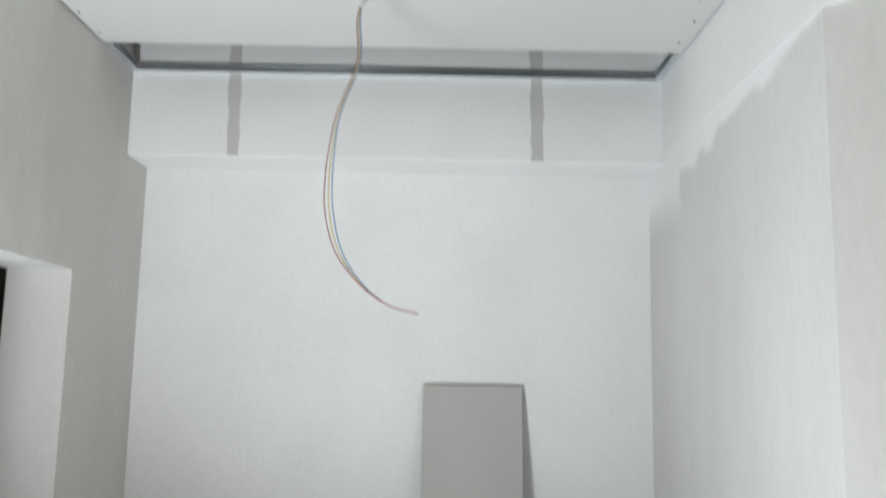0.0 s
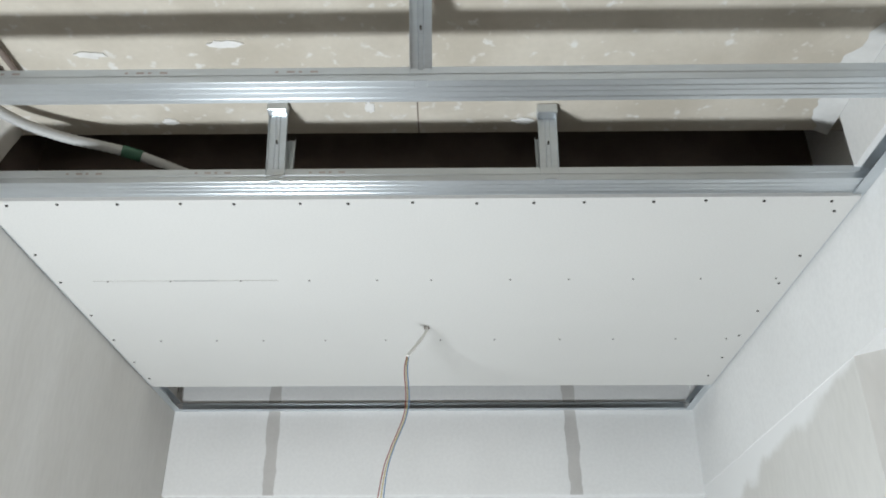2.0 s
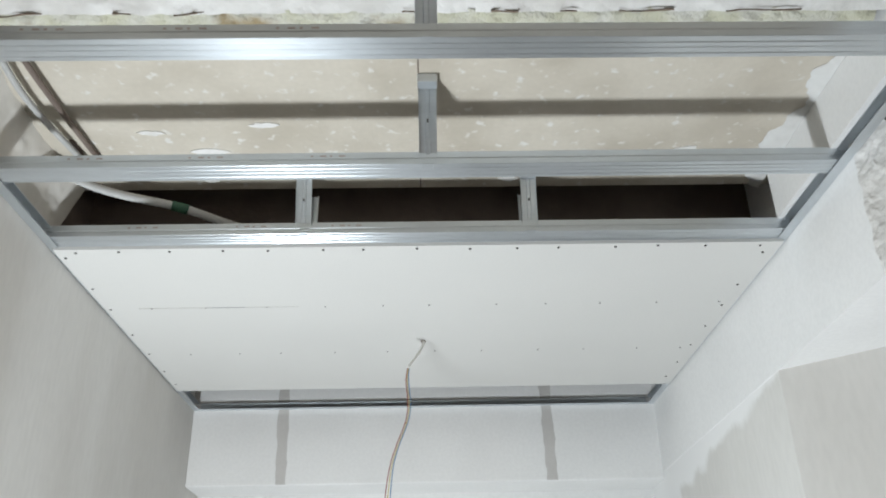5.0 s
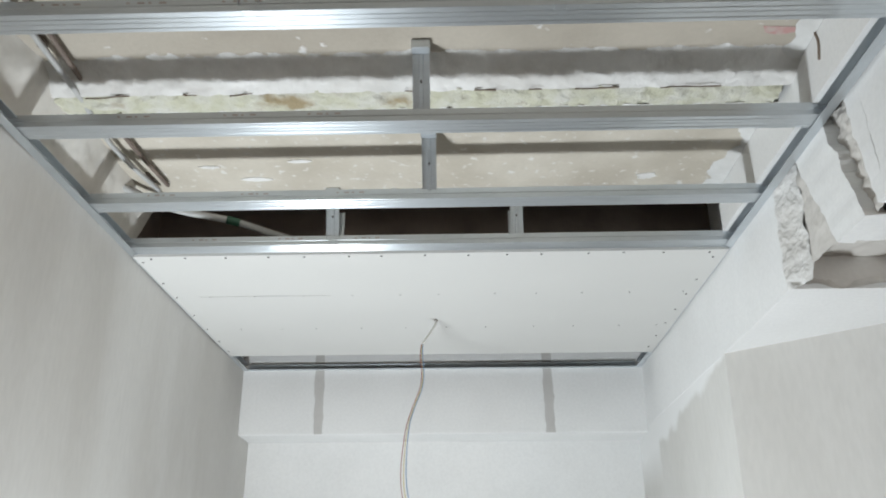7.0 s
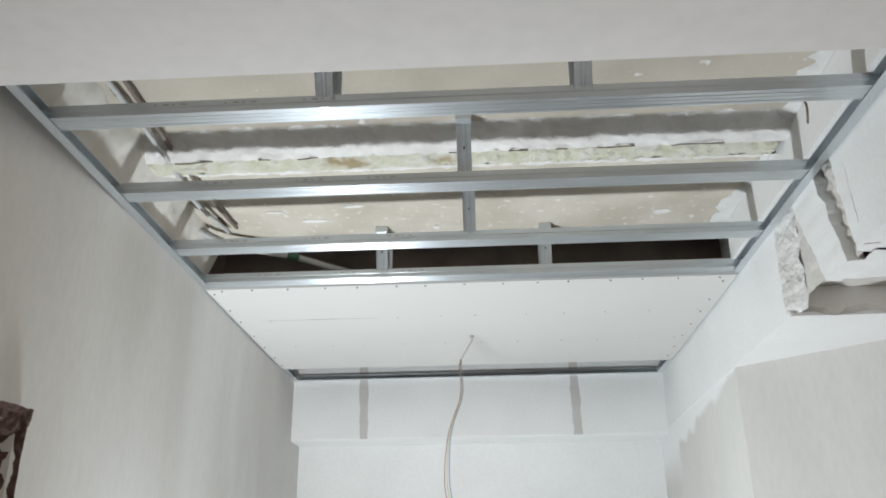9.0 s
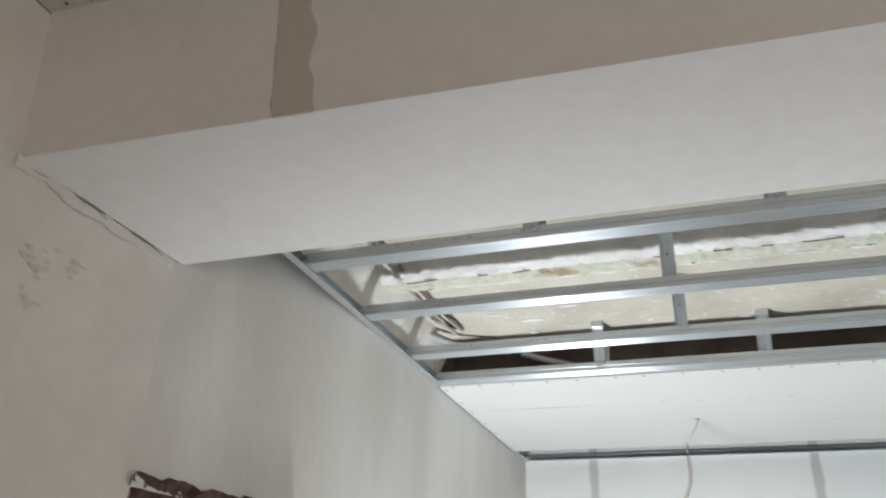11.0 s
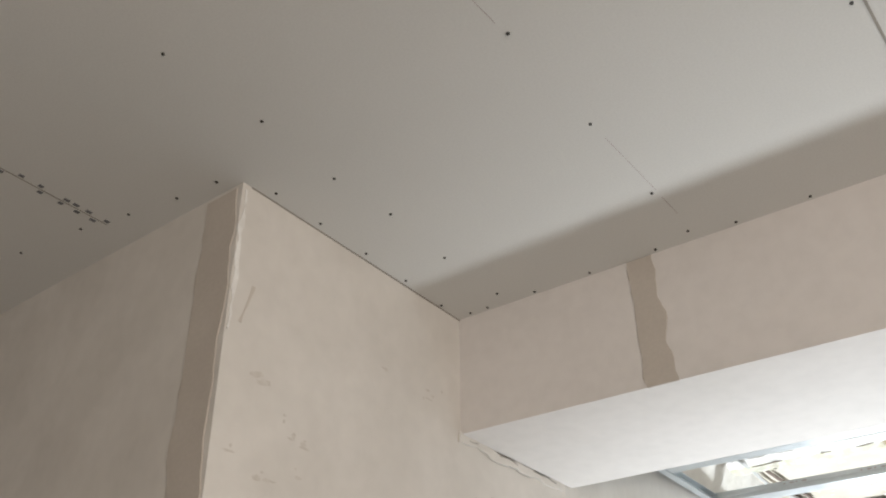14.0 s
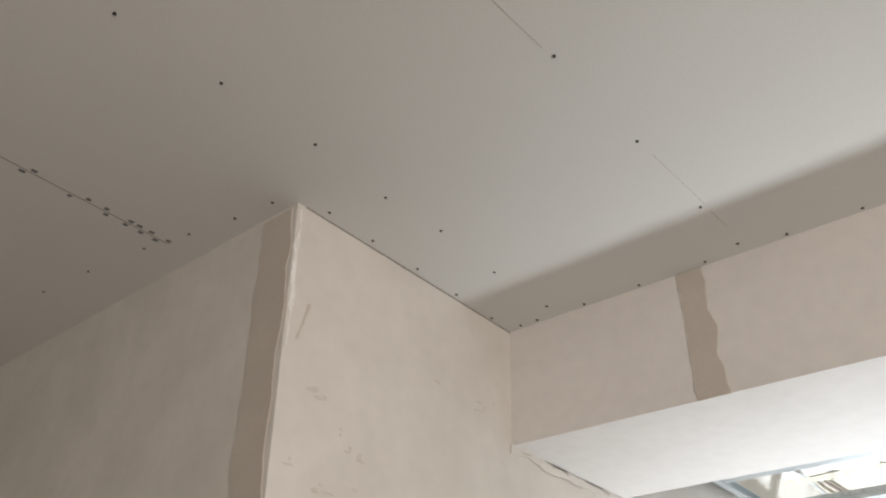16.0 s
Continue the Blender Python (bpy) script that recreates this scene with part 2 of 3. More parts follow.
structure(mesh_ob("floor", box((-3.2, -8.6, -0.1), (5.2, 1.2, 0.0)), M_FLOOR), "bare grey cement screed floor", "floor")


BEND = [(-0.115, -3.19), (-0.102, -3.08), (-0.085, -2.96), (-0.066, -2.84), (-0.047, -2.72), (-0.030, -2.60), (-0.016, -2.48), (-0.006, -2.36), (0.0, -2.22)]


def left_wall():
    bm = bmesh.new()
    x0, x1 = -0.21, 0.0
    add_box(bm, (x0, -2.22, 0), (x1, -1.15, 3.3))
    add_box(bm, (x0, -0.38, 0), (x1, 0.45, 3.3))
    add_box(bm, (x0, -1.15, 1.89), (x1, -0.38, 3.3))
    return bm


structure(mesh_ob("wall_left", left_wall(), M_WALL), "beige filled plaster wall with an opening", "wall")
structure(mesh_ob("wall_left_jamb", prism(BEND[5:] + [(-0.21, -2.22), (-0.21, -2.60)], 0, 2.0), M_WALL), "beige filled plaster wall beside the doorway", "wall")
structure(mesh_ob("wall_left_over_door", prism(BEND + [(-0.21, -2.22), (-0.32, -3.19)], 2.0, 3.3), M_WALL),
          "beige filled plaster wall over the doorway", "wall")


def left_wall_near():
    bm = prism([(-0.125, -4.526), (-0.125, -3.4), (-0.115, -3.19), (-0.32, -3.19), (-0.5, -4.3), (-3.2, -4.3), (-3.2, -4.64)], 0, 3.3)
    for v in bm.verts:      # the corner is out of plumb
        if v.co.y < -4.5:
            v.co.y += 0.10 * (2.9 - v.co.z)
    return bm


structure(mesh_ob("wall_left_near", left_wall_near(), M_ROUGH), "old uneven plaster wall with stains", "wall")
structure(mesh_ob("wall_far", box((-0.32, 0.22, 0), (2.6, 0.45, 3.3)), M_WHITE), "white filled end wall", "wall")
structure(mesh_ob("wall_far_beam", box((0.0, 0.0, 2.372), (2.022, 0.22, 3.3), 0.004), M_WHITE), "white boxed beam along the end wall", "beam")
structure(mesh_ob("wall_right", box((2.02, -1.317, 0), (2.25, 0.45, 2.4)), M_SKIMMED), "beige filled plaster wall", "wall")
structure(mesh_ob("wall_right_upper", box((2.018, -1.965, 2.4), (2.2, 0.45, 3.3)), M_WHITE), "white filled band of wall under the metal grid", "wall")
structure(mesh_ob("wall_right_angled", prism([(2.02, -1.317), (3.2, -2.3), (3.3, -2.2), (2.25, -1.317)], 0, 2.4), M_WALL), "beige filled plaster wall set at an angle", "wall")
structure(mesh_ob("lintel", box((2.2, -1.965, 2.4), (4.4, -1.0, 2.7)), M_WHITE), "white filled lintel over the side opening", "lintel")
structure(mesh_ob("wall_right_near", box((2.022, -3.2, 2.415), (2.9, -2.485, 3.3)), M_WHITE), "white filled wall over the side opening", "wall")
structure(mesh_ob("wall_right_strip", box((1.976, -3.155, 2.731), (2.0175, -1.61, 3.3)), M_WHITE), "white plaster above the metal grid", "wall")
# unseen wall, added so that no sky light leaks in at the side
structure(mesh_ob("wall_side_end", box((3.15, -2.3, 0), (4.2, -2.15, 2.4)), M_WALL), "added plaster wall closing the unseen end of the side room", "wall")
structure(mesh_ob("ceiling_side", box((2.9, -3.5, 2.75), (4.4, -1.97, 3.0)), M_WHITE), "white filled ceiling of the side room", "ceiling")
structure(mesh_ob("lintel_top", box((2.2, -1.965, 2.7), (4.4, -1.0, 3.3)), M_WHITE), "white filled wall over the lintel", "wall")
# room beyond the doorway is added to block sky; its dark colour paints shade
structure(mesh_ob("wall_behind_doorway", box((-1.7, -4.3, 0), (-1.5, 0.45, 2.6)), M_DARK), "added wall beyond the doorway, coloured dark for shade", "wall")
structure(mesh_ob("wall_behind_end", box((-1.7, 0.45, 0), (-0.2, 0.6, 3.3)), M_DARK), "added end wall beyond the doorway, coloured dark for shade", "wall")
structure(mesh_ob("ceiling_behind", box((-1.7, -4.3, 2.6), (-0.325, 0.45, 2.7)), M_DARK), "added ceiling beyond the doorway, coloured dark for shade", "ceiling")
structure(mesh_ob("ceiling_roof", box((-3.4, -8.8, 3.3), (4.6, 0.8, 3.4)), M_DARK), "dark slab closing the place above", "ceiling")


def cross_beam():
    bm = prism([(-0.125, YB0), (4.2, YB0 + 0.134), (4.2, YB1), (-0.11, YB1)], ZB, 3.3)
    for v in bm.verts:      # its face leans a little
        if v.co.z > 3 and v.co.y < YB1 - 0.2:
            v.co.y -= 0.065
    return bm


structure(mesh_ob("beam", cross_beam(), M_BEAM), "boxed cross beam filled and sanded", "beam")

# concrete above the grid
structure(mesh_ob("slab_edge", box((0.0, -2.40, ZS), (2.017, -1.539, 3.3)), M_CONC), "stained bare concrete soffit", "ceiling")
structure(mesh_ob("slab", box((0.0, YB1, ZS), (2.017, -2.40, 3.3)), M_CONC_BROWN), "darker brown bare concrete soffit", "ceiling")
# shade inside the slot is put into the dark colour of these blocks
structure(mesh_ob("void_back", box((0.0, -1.36, 2.735), (2.017, -1.26, 3.3)), M_DARK), "concrete behind the slot, its shade put into the dark colour", "ceiling")
structure(mesh_ob("void_ceiling", box((-0.3, -1.539, 3.12), (2.3, 0.45, 3.3)), M_DARK), "concrete over the void, coloured dark for the shade above the boards", "ceiling")

# thin sheet over the lit wall, painted dark to stand for shade
structure(mesh_ob("void_end_shade", box((0.0, -1.556, 2.735), (0.012, -1.36, 3.12)), M_DARK), "thin dark sheet added as shade at the end of the slot", "ceiling")

# near room
structure(mesh_ob("ceiling", box((-3.2, -8.6, ZN), (4.2, YB0 + 0.3, 3.0)), M_BOARD), "bare grey plasterboard ceiling", "ceiling")
structure(mesh_ob("wall_near_left", box((-3.3, -8.6, 0), (-3.1, -4.3, 3.0)), M_ROUGH), "old plaster wall", "wall")


def window_wall():
    bm = bmesh.new()
    add_box(bm, (4.2, -8.6, 0), (4.4, -7.25, 3.3))
    add_box(bm, (4.2, -5.15, 0), (4.4, -1.0, 3.3))
    add_box(bm, (4.2, -7.25, 0), (4.4, -5.15, 0.75))
    add_box(bm, (4.2, -7.25, 2.25), (4.4, -5.15, 3.3))
    return bm


structure(mesh_ob("wall_back", box((-3.2, -8.6, 0), (4.2, -8.4, 3.0)), M_ROUGH), "old plaster wall at the back", "wall")
structure(mesh_ob("wall_window", window_wall(), M_ROUGH), "old plaster wall with a window opening", "wall")

# ---- plasterboard over the end of the passage ----
board = tagged(mesh_ob("plasterboard_sheet", box((0.012, -1.553, H - 0.010), (2.008, -0.305, H + 0.002), 0.001), M_BOARD),
               "pale grey plasterboard sheet screwed under the metal grid", "plasterboard")


def screw_mesh(mat, k=1.0):
    bm = bmesh.new()
    bmesh.ops.create_cone(bm, cap_ends=True, segments=10, radius1=0.0034 * k, radius2=0.0040 * k, depth=0.003)
    me = bpy.data.meshes.new("screw")
    bm.to_mesh(me)
    bm.free()
    me.materials.append(mat)
    return me


SCREW = screw_mesh(M_SCREW)
SCREW_SUNK = screw_mesh(M_SUNK, 0.75)


def screw(x, y, z, parent, data=SCREW):
    ob = new("screw", data)
    ob.location = (x, y, z)
    ob.parent = parent
    return ob


for k in range(15):
    screw(0.055 + 0.134 * k + random.uniform(-0.02, 0.02), -1.537 + random.uniform(-0.004, 0.004), H - 0.011, board)
for k in range(11):
    screw(0.16 + 0.178 * k + random.uniform(-0.02, 0.02), -1.147, H - 0.011, board, SCREW_SUNK)
    screw(0.16 + 0.178 * k + random.uniform(-0.02, 0.02), -0.732, H - 0.011, board, SCREW_SUNK)
for k in range(7):
    screw(0.03, -1.48 + 0.18 * k + random.uniform(-0.03, 0.03), H - 0.011, board)
    screw(1.97, -1.48 + 0.18 * k + random.uniform(-0.03, 0.03), H - 0.011, board)

# ---- metal grid ----
CD_WEB = [(-0.0295, 0.0), (-0.019, 0.0), (-0.0175, 0.0012), (-0.0135, 0.0012), (-0.012, 0.0), (-0.002, 0.0), (-0.001, 0.0009), (0.001, 0.0009),
          (0.002, 0.0), (0.012, 0.0), (0.0135, 0.0012), (0.0175, 0.0012), (0.019, 0.0), (0.0295, 0.0), (0.0295, 0.0012), (0.013, 0.0026), (-0.013, 0.0026), (-0.0295, 0.0012)]
CD_SIDE = [(0.0295, 0.0), (0.0305, 0.0008), (0.0305, 0.011), (0.0293, 0.0125), (0.0293, 0.0165), (0.0305, 0.018), (0.0305, 0.034), (0.0245, 0.034), (0.0245, 0.033),
           (0.0295, 0.033), (0.0295, 0.0185), (0.0283, 0.017), (0.0283, 0.012), (0.0295, 0.0105)]


def ceiling_profile(y, tilt):
    p = new("ceiling_profile", None)
    p.location = (0, y, H)
    p.rotation_euler = (0, 0, tilt)
    a, b = (0.004, 0, 0), (2.010, 0, 0)
    part("web", sweep_section(CD_WEB, a, b), M_STEEL, p)
    part("flange", sweep_section(CD_SIDE, a, b), M_STEEL, p)
    part("flange", sweep_section([(-u, v) for u, v in CD_SIDE[::-1]], a, b), M_STEEL, p)
    for k in range(3):      # faint factory print on the near side
        x = 0.25 + 0.23 * k + 0.06 * math.sin(y * 40 + k)
        for q in range(4):
            part("print_mark", box((x + 0.022 * q, -0.031, 0.0225), (x + 0.022 * q + 0.006 + 0.008 * (q % 2), -0.0303, 0.0265)), M_PRINT_FAINT, p)
    return tagged(p, "galvanised steel ceiling profile running across the passage", "metal profile", "profiles of the ceiling grid")


for y, tilt in ((-1.58, 0.0), (-1.912, -0.002), (-2.345, 0.0015), (-2.765, 0.0)):
    ceiling_profile(y, tilt)

def edge_channel(a, b, lab, top=0.027, mat=M_STEEL):
    # an open channel on its side: the web against the wall
    sec = [(0, -0.003), (0.027, -0.003), (0.027, -0.002), (0.001, -0.002), (0.001, 0.026), (top, 0.026), (top, 0.027), (0, 0.027)]
    return tagged(mesh_ob("edge_channel", sweep_section(sec, a, b), mat), lab, "metal profile", "edge channels of the ceiling grid")


edge_channel((0.001, -3.19, H), (0.001, -0.002, H), "galvanised edge channel fixed along the wall", mat=M_STEEL_LONG)
edge_channel((2.016, -0.002, H), (2.016, -3.19, H), "galvanised edge channel fixed along the white wall", mat=M_STEEL_LONG)
edge_channel((0.03, -0.001, H), (1.985, -0.001, H), "shiny galvanised edge channel along the end beam", 0.010)


def hanger(x, y, ytop, twin=0.0, z0=H + 0.004):
    h = new("hanger", None)
    h.location = (x, y, z0)
    w = 0.021
    strip = [(-w, 0.0), (-w, 0.010), (-w + 0.001, 0.010), (-w + 0.001, 0.001), (-0.006, 0.001), (-0.004, 0.003), (0.004, 0.003), (0.006, 0.001),
             (w - 0.001, 0.001), (w - 0.001, 0.010), (w, 0.010), (w, 0.0)]
    top = Vector((0, ytop - y, ZS - z0))
    part("strip", sweep_section(strip, (0, 0, 0), top, up=(0, -1, 0)), M_STEEL, h)
    part("bracket", box((-w - 0.002, top.y - 0.022, top.z - 0.026), (w + 0.002, top.y + 0.006, top.z), 0.003), M_STEEL, h)
    part("foot", box((-w * 0.6, -0.016, -0.0045), (w * 0.6, 0.002, -0.001), 0.001), M_STEEL, h)
    for hx in (0.0, 0.002):
        part("screw", box((hx - 0.002, top.y * 0.5 - 0.0115 - hx, top.z * (0.5 if hx == 0 else 0.9) - 0.002), (hx + 0.002, top.y * 0.5 + 0.002, top.z * (0.5 if hx == 0 else 0.9) + 0.002)), M_SCREW, h)
    if twin:
        o = Vector((twin * 0.8, 0.010, 0))
        part("strip", sweep_section([(a * 0.6, c) for a, c in strip], o, o + Vector((0, 0.0, top.z - 0.06)), up=(0, -1, 0)), M_STEEL, h)
    return tagged(h, "bent galvanised steel hanger fixed to the concrete", "hanger", "hangers of the ceiling grid")


hanger(0.695, -1.60, -1.643, 0.028)
hanger(1.304, -1.60, -1.625, -0.018)
hanger(1.030, -1.93, -2.023)
hanger(1.028, -2.36, -2.429)
hanger(0.704, -2.78, -2.875, 0.03)
hanger(1.323, -2.78, -2.875, -0.02)

# ---- joint of wool and broken plaster between the slabs ----
joint = tagged(new("slab_joint", None), "joint between slabs stuffed with yellow mineral wool and white plaster", "joint")
joint.location = (0, -0.015, 0)
part("plaster_strip", rough_sheet(lambda u, v: ((0.02 + 1.96 * u, -2.395 + 0.125 * v, ZS + 0.004 - 0.046 * v), (0, -0.3, -1)), 190, 20, 0.006, 30), M_LIME, joint, "ragged white plaster")
for x0, ln in ((0.14, 0.17), (0.40, 0.05), (0.52, 0.09), (0.98, 0.04), (1.16, 0.08), (1.30, 0.05), (1.42, 0.16), (1.64, 0.22)):
    gap_bm = ragged_patch(lambda u, w, h: Vector((x0 + u, -2.276 + w + 0.010 * noise.noise(Vector(((x0 + u) * 9, 0, 4))), ZS - 0.046 - h)), ln * 0.7, 0.0003, 0.0015, 70.0 + x0 * 9, 0.0045, n=40)
    bmesh.ops.recalc_face_normals(gap_bm, faces=gap_bm.faces)
    part("crack", gap_bm, M_STAIN, joint, "dark ragged gap")
part("wool_strip", rough_sheet(lambda u, v: ((0.04 + 1.92 * u, -2.275 + 0.10 * v, ZS - 0.034 - 0.010 * math.sin(3.14 * v)), (0, -0.3, -1)), 220, 20, 0.009, 38, 3.0), M_WOOL, joint, "yellow mineral wool")
part("plaster_strip", rough_sheet(lambda u, v: ((0.02 + 1.96 * u, -2.18 + 0.10 * v, ZS - 0.034 + 0.040 * v), (0, -0.3, -1)), 190, 18, 0.005, 30, 6.0), M_LIME, joint, "ragged white plaster")

# ---- cable and wires ----
cable = tagged(new("ceiling_cable", None), "white cable with three bare coloured wires hanging from the board", "cable")
cable.location = (1.009, -0.83, H - 0.012)
part("sheath", tube(smooth_path([(0, 0.0, 0.03), (0, -0.006, -0.004), (-0.004, -0.02, -0.028), (-0.026, -0.05, -0.075), (-0.052, -0.085, -0.125)]), 0.0046), M_SHEATH, cable)
for dx, dy, mat in ((-0.0045, 0.0, M_RED), (0.0, 0.0045, M_YELLOW), (0.0045, -0.001, M_BLUE)):
    pts = [(-0.05 + dx * 0.5, -0.082, -0.12), (-0.054 + dx, -0.09 + dy, -0.17), (-0.048 + dx, -0.09 + dy, -0.25), (-0.056 + dx, -0.09 + dy, -0.31), (-0.086 + dx, -0.09 + dy, -0.39),
           (-0.105 + dx * 1.3, -0.09 + dy, -0.46), (-0.117 + dx * 2, -0.09 + dy, -0.58), (-0.114 + dx * 2.4, -0.09 + dy, -0.69), (-0.084 + dx * 2, -0.09 + dy, -0.80),
           (-0.02 + dx, -0.09 + dy, -0.885), (0.05, -0.09 + dx, -0.935), (0.125, -0.09 + dx * 2, -0.955)]
    part("wire", tube(smooth_path(pts, 10), 0.0016, 6), mat, cable)

# ---- leaning board ----
def lean(bm):
    for v in bm.verts:
        v.co.y -= 0.16 * (1.53 - v.co.z)
    return bm


tagged(mesh_ob("leaning_panel", lean(prism([(1.13, 0.195), (1.51, 0.195), (1.51, 0.212), (1.13, 0.212)], 0.0, 1.53)), M_PANEL),
       "grey board offcut standing against the end wall", "board")


# ---- filled and bare patches ----
def strip_on(name, mat, origin, along, across, out, length, half, seed, jag, label, category, thick=0.0025, flare=0.0):
    o, a, c, n = Vector(origin), Vector(along), Vector(across), Vector(out)
    bm = ragged_patch(lambda u, w, h: o + a * u + c * w + n * h, length, half, thick, seed, jag, flare=flare)
    bmesh.ops.recalc_face_normals(bm, faces=bm.faces)
    return tagged(mesh_ob(name, bm, mat), label, category)


beam_dir = Vector((4.325, 0.134, 0)).normalized()
beam_up = Vector((-0.03, -0.087, 1)).normalized()
beam_out = beam_dir.cross(beam_up).normalized()
strip_on("bare_strip", M_TAPE, Vector((-0.125, YB0, ZB - 0.001)) + beam_dir * 0.597, beam_up, beam_dir, beam_out, 0.346, 0.037, 2.0, 0.010,
         "unfilled brown strip across the beam face", "bare strip", flare=0.013)
for x, sd in ((0.388, 5.0), (1.535, 9.0)):
    strip_on("bare_strip", M_BARE, (x + 0.01, 0.0, 2.375), (-0.02, 0, 1), (1, 0, 0), (0, -1, 0), 0.46, 0.024, sd, 0.008,
             "unfilled grey strip on the end beam", "bare strip", 0.0015)


def pier_y(z):
    return -4.526 + 0.10 * (2.9 - z)


k = (Vector((-0.20, pier_y(2.89), 2.89)) - Vector((-0.20, pier_y(1.6), 1.6))).normalized()
strip_on("bare_strip", M_TAPE, (-0.195, pier_y(1.6) - 0.0028, 1.6), k, Vector((1, 0.037, 0)).normalized(), Vector((0.037, -1, -0.10)).normalized(), 1.29, 0.055, 14.0, 0.014,
         "unfilled brown strip down the wall corner", "bare strip")

# corner bead flaking at the pier
strip_on("corner_flake", M_LIME, (-0.125, pier_y(2.52) + 0.008, 2.52), k, (0, 1, 0), (1, 0, 0), 0.36, 0.003, 40.0, 0.010,
         "flaking filler along the wall corner", "filler", 0.003)
strip_on("corner_flake", M_TAPE, (-0.125, pier_y(2.55) + 0.035, 2.55), Vector((0, 0.02, 0.1)).normalized(), (0, 1, 0), (1, 0, 0), 0.10, 0.003, 44.0, 0.005,
         "chipped dent beside the wall corner", "filler", 0.001)

# broken slot in the side wall over the opening
structure(mesh_ob("wall_slot_back", box((2.062, -2.484, 2.50), (2.9, -1.966, 3.3)), M_ROUGH), "rough grey masonry inside the broken slot", "wall")
broken = tagged(new("broken_wall_end", None), "broken slot in the side wall with crumbling white plaster edges", "masonry")


def upright(y0b, y1b, y0t, y1t, zb, zt, x0, x1, bow=0.0):
    """A strip of wall: its lower and upper ends in y, its depth from x0 to x1."""
    def at(u, v):
        w = bow * noise.fractal(Vector((v * 5, y0b * 9 + u * 1.4, 0)), 1, 2, 4)
        yb, yt = y0b + (y1b - y0b) * u, y0t + (y1t - y0t) * u
        return (x0 + (x1 - x0) * u, yb + (yt - yb) * v + w, zb + (zt - zb) * v), (-1, 0, 0)
    return at


def slab_on_side(y0b, y1b, y0t, y1t, zb, zt, x0, x1, seed, jag=0.012, n=34):
    """A thick plate of plaster with chipped side edges."""
    bm = bmesh.new()
    front, back = [], []
    for k in range(n + 1):
        v = k / n
        z = zb + (zt - zb) * v
        l = y0b + (y0t - y0b) * v + jag * noise.fractal(Vector((v * 6, seed, 0)), 0.8, 2, 5)
        r = y1b + (y1t - y1b) * v + jag * noise.fractal(Vector((v * 6, seed + 5, 0)), 0.8, 2, 5)
        front.append([bm.verts.new((x0 + 0.002 * noise.noise(Vector((v * 9, y, seed))), y, z)) for y in (l, (l + r) / 2, r)])
        back.append([bm.verts.new((x1, y + d, z)) for y, d in ((l, 0.008), (r, -0.008))])
    for k in range(n):
        f, g, p, q = front[k], front[k + 1], back[k], back[k + 1]
        bm.faces.new((f[0], f[1], g[1], g[0]))
        bm.faces.new((f[1], f[2], g[2], g[1]))
        bm.faces.new((p[0], f[0], g[0], q[0]))
        bm.faces.new((f[2], p[1], q[1], g[2]))
    bm.faces.new((front[0][0], back[0][0], back[0][1], front[0][2], front[0][1]))
    bmesh.ops.recalc_face_normals(bm, faces=bm.faces)
    return bm


part("rough_edge", rough_sheet(upright(-1.950, -2.045, -1.968, -2.06, 2.398, 2.73, 2.013, 2.050, 0.012), 44, 130, 0.008, 17, 1.0), M_LIME, broken)
part("mortar_bed", rough_sheet(upright(-2.035, -2.30, -2.05, -2.15, 2.44, 2.73, 2.050, 2.056, 0.004), 40, 70, 0.006, 14, 2.0), M_ROUGH, broken, "grey mortar bed")
part("plaster_band", slab_on_side(-2.275, -2.425, -2.115, -2.305, 2.405, 2.727, 2.017, 2.060, 3.0), M_WHITE, broken, "white plaster plate")
part("chase", rough_sheet(upright(-2.42, -2.49, -2.29, -2.45, 2.412, 2.727, 2.046, 2.040, 0.006), 30, 90, 0.010, 24, 7.0), M_ROUGH, broken, "chiselled beige chase")
part("plaster_rim", slab_on_side(-2.478, -2.52, -2.425, -2.50, 2.412, 2.727, 2.0214, 2.060, 11.0, 0.014), M_WHITE, broken, "chipped white plaster rim")
part("ledge", rough_sheet(lambda u, v: ((2.015 + 0.9 * u, -1.957 - 0.055 * (1 - v) ** 2 * (0.6 + 0.4 * math.sin(u * 31)), 2.398 + 0.055 * v), (0, -0.7, -0.4)), 170, 12, 0.010, 30, 13.0), M_LIME, broken, "crumbling plaster ledge")
part("slot_top", rough_sheet(lambda u, v: ((2.055 + 0.85 * u, -1.965 - 0.32 * v, 2.496 - 0.02 * v), (0, 0, -1)), 90, 36, 0.007, 16, 15.0), M_ROUGH, broken, "rough grey mortar")
part("soffit", rough_sheet(lambda u, v: ((2.060 + 0.84 * u, -2.272 - 0.215 * v, 2.410), (0, 0, -1)), 60, 16, 0.003, 14, 19.0), M_WHITE, broken, "white plastered underside")
part("soffit_edge", rough_sheet(lambda u, v: ((2.058 + 0.84 * u, -2.274 + 0.012 * v, 2.409 + 0.085 * v), (0, 1, 0)), 90, 8, 0.008, 22, 21.0), M_LIME, broken, "broken edge of the underside")

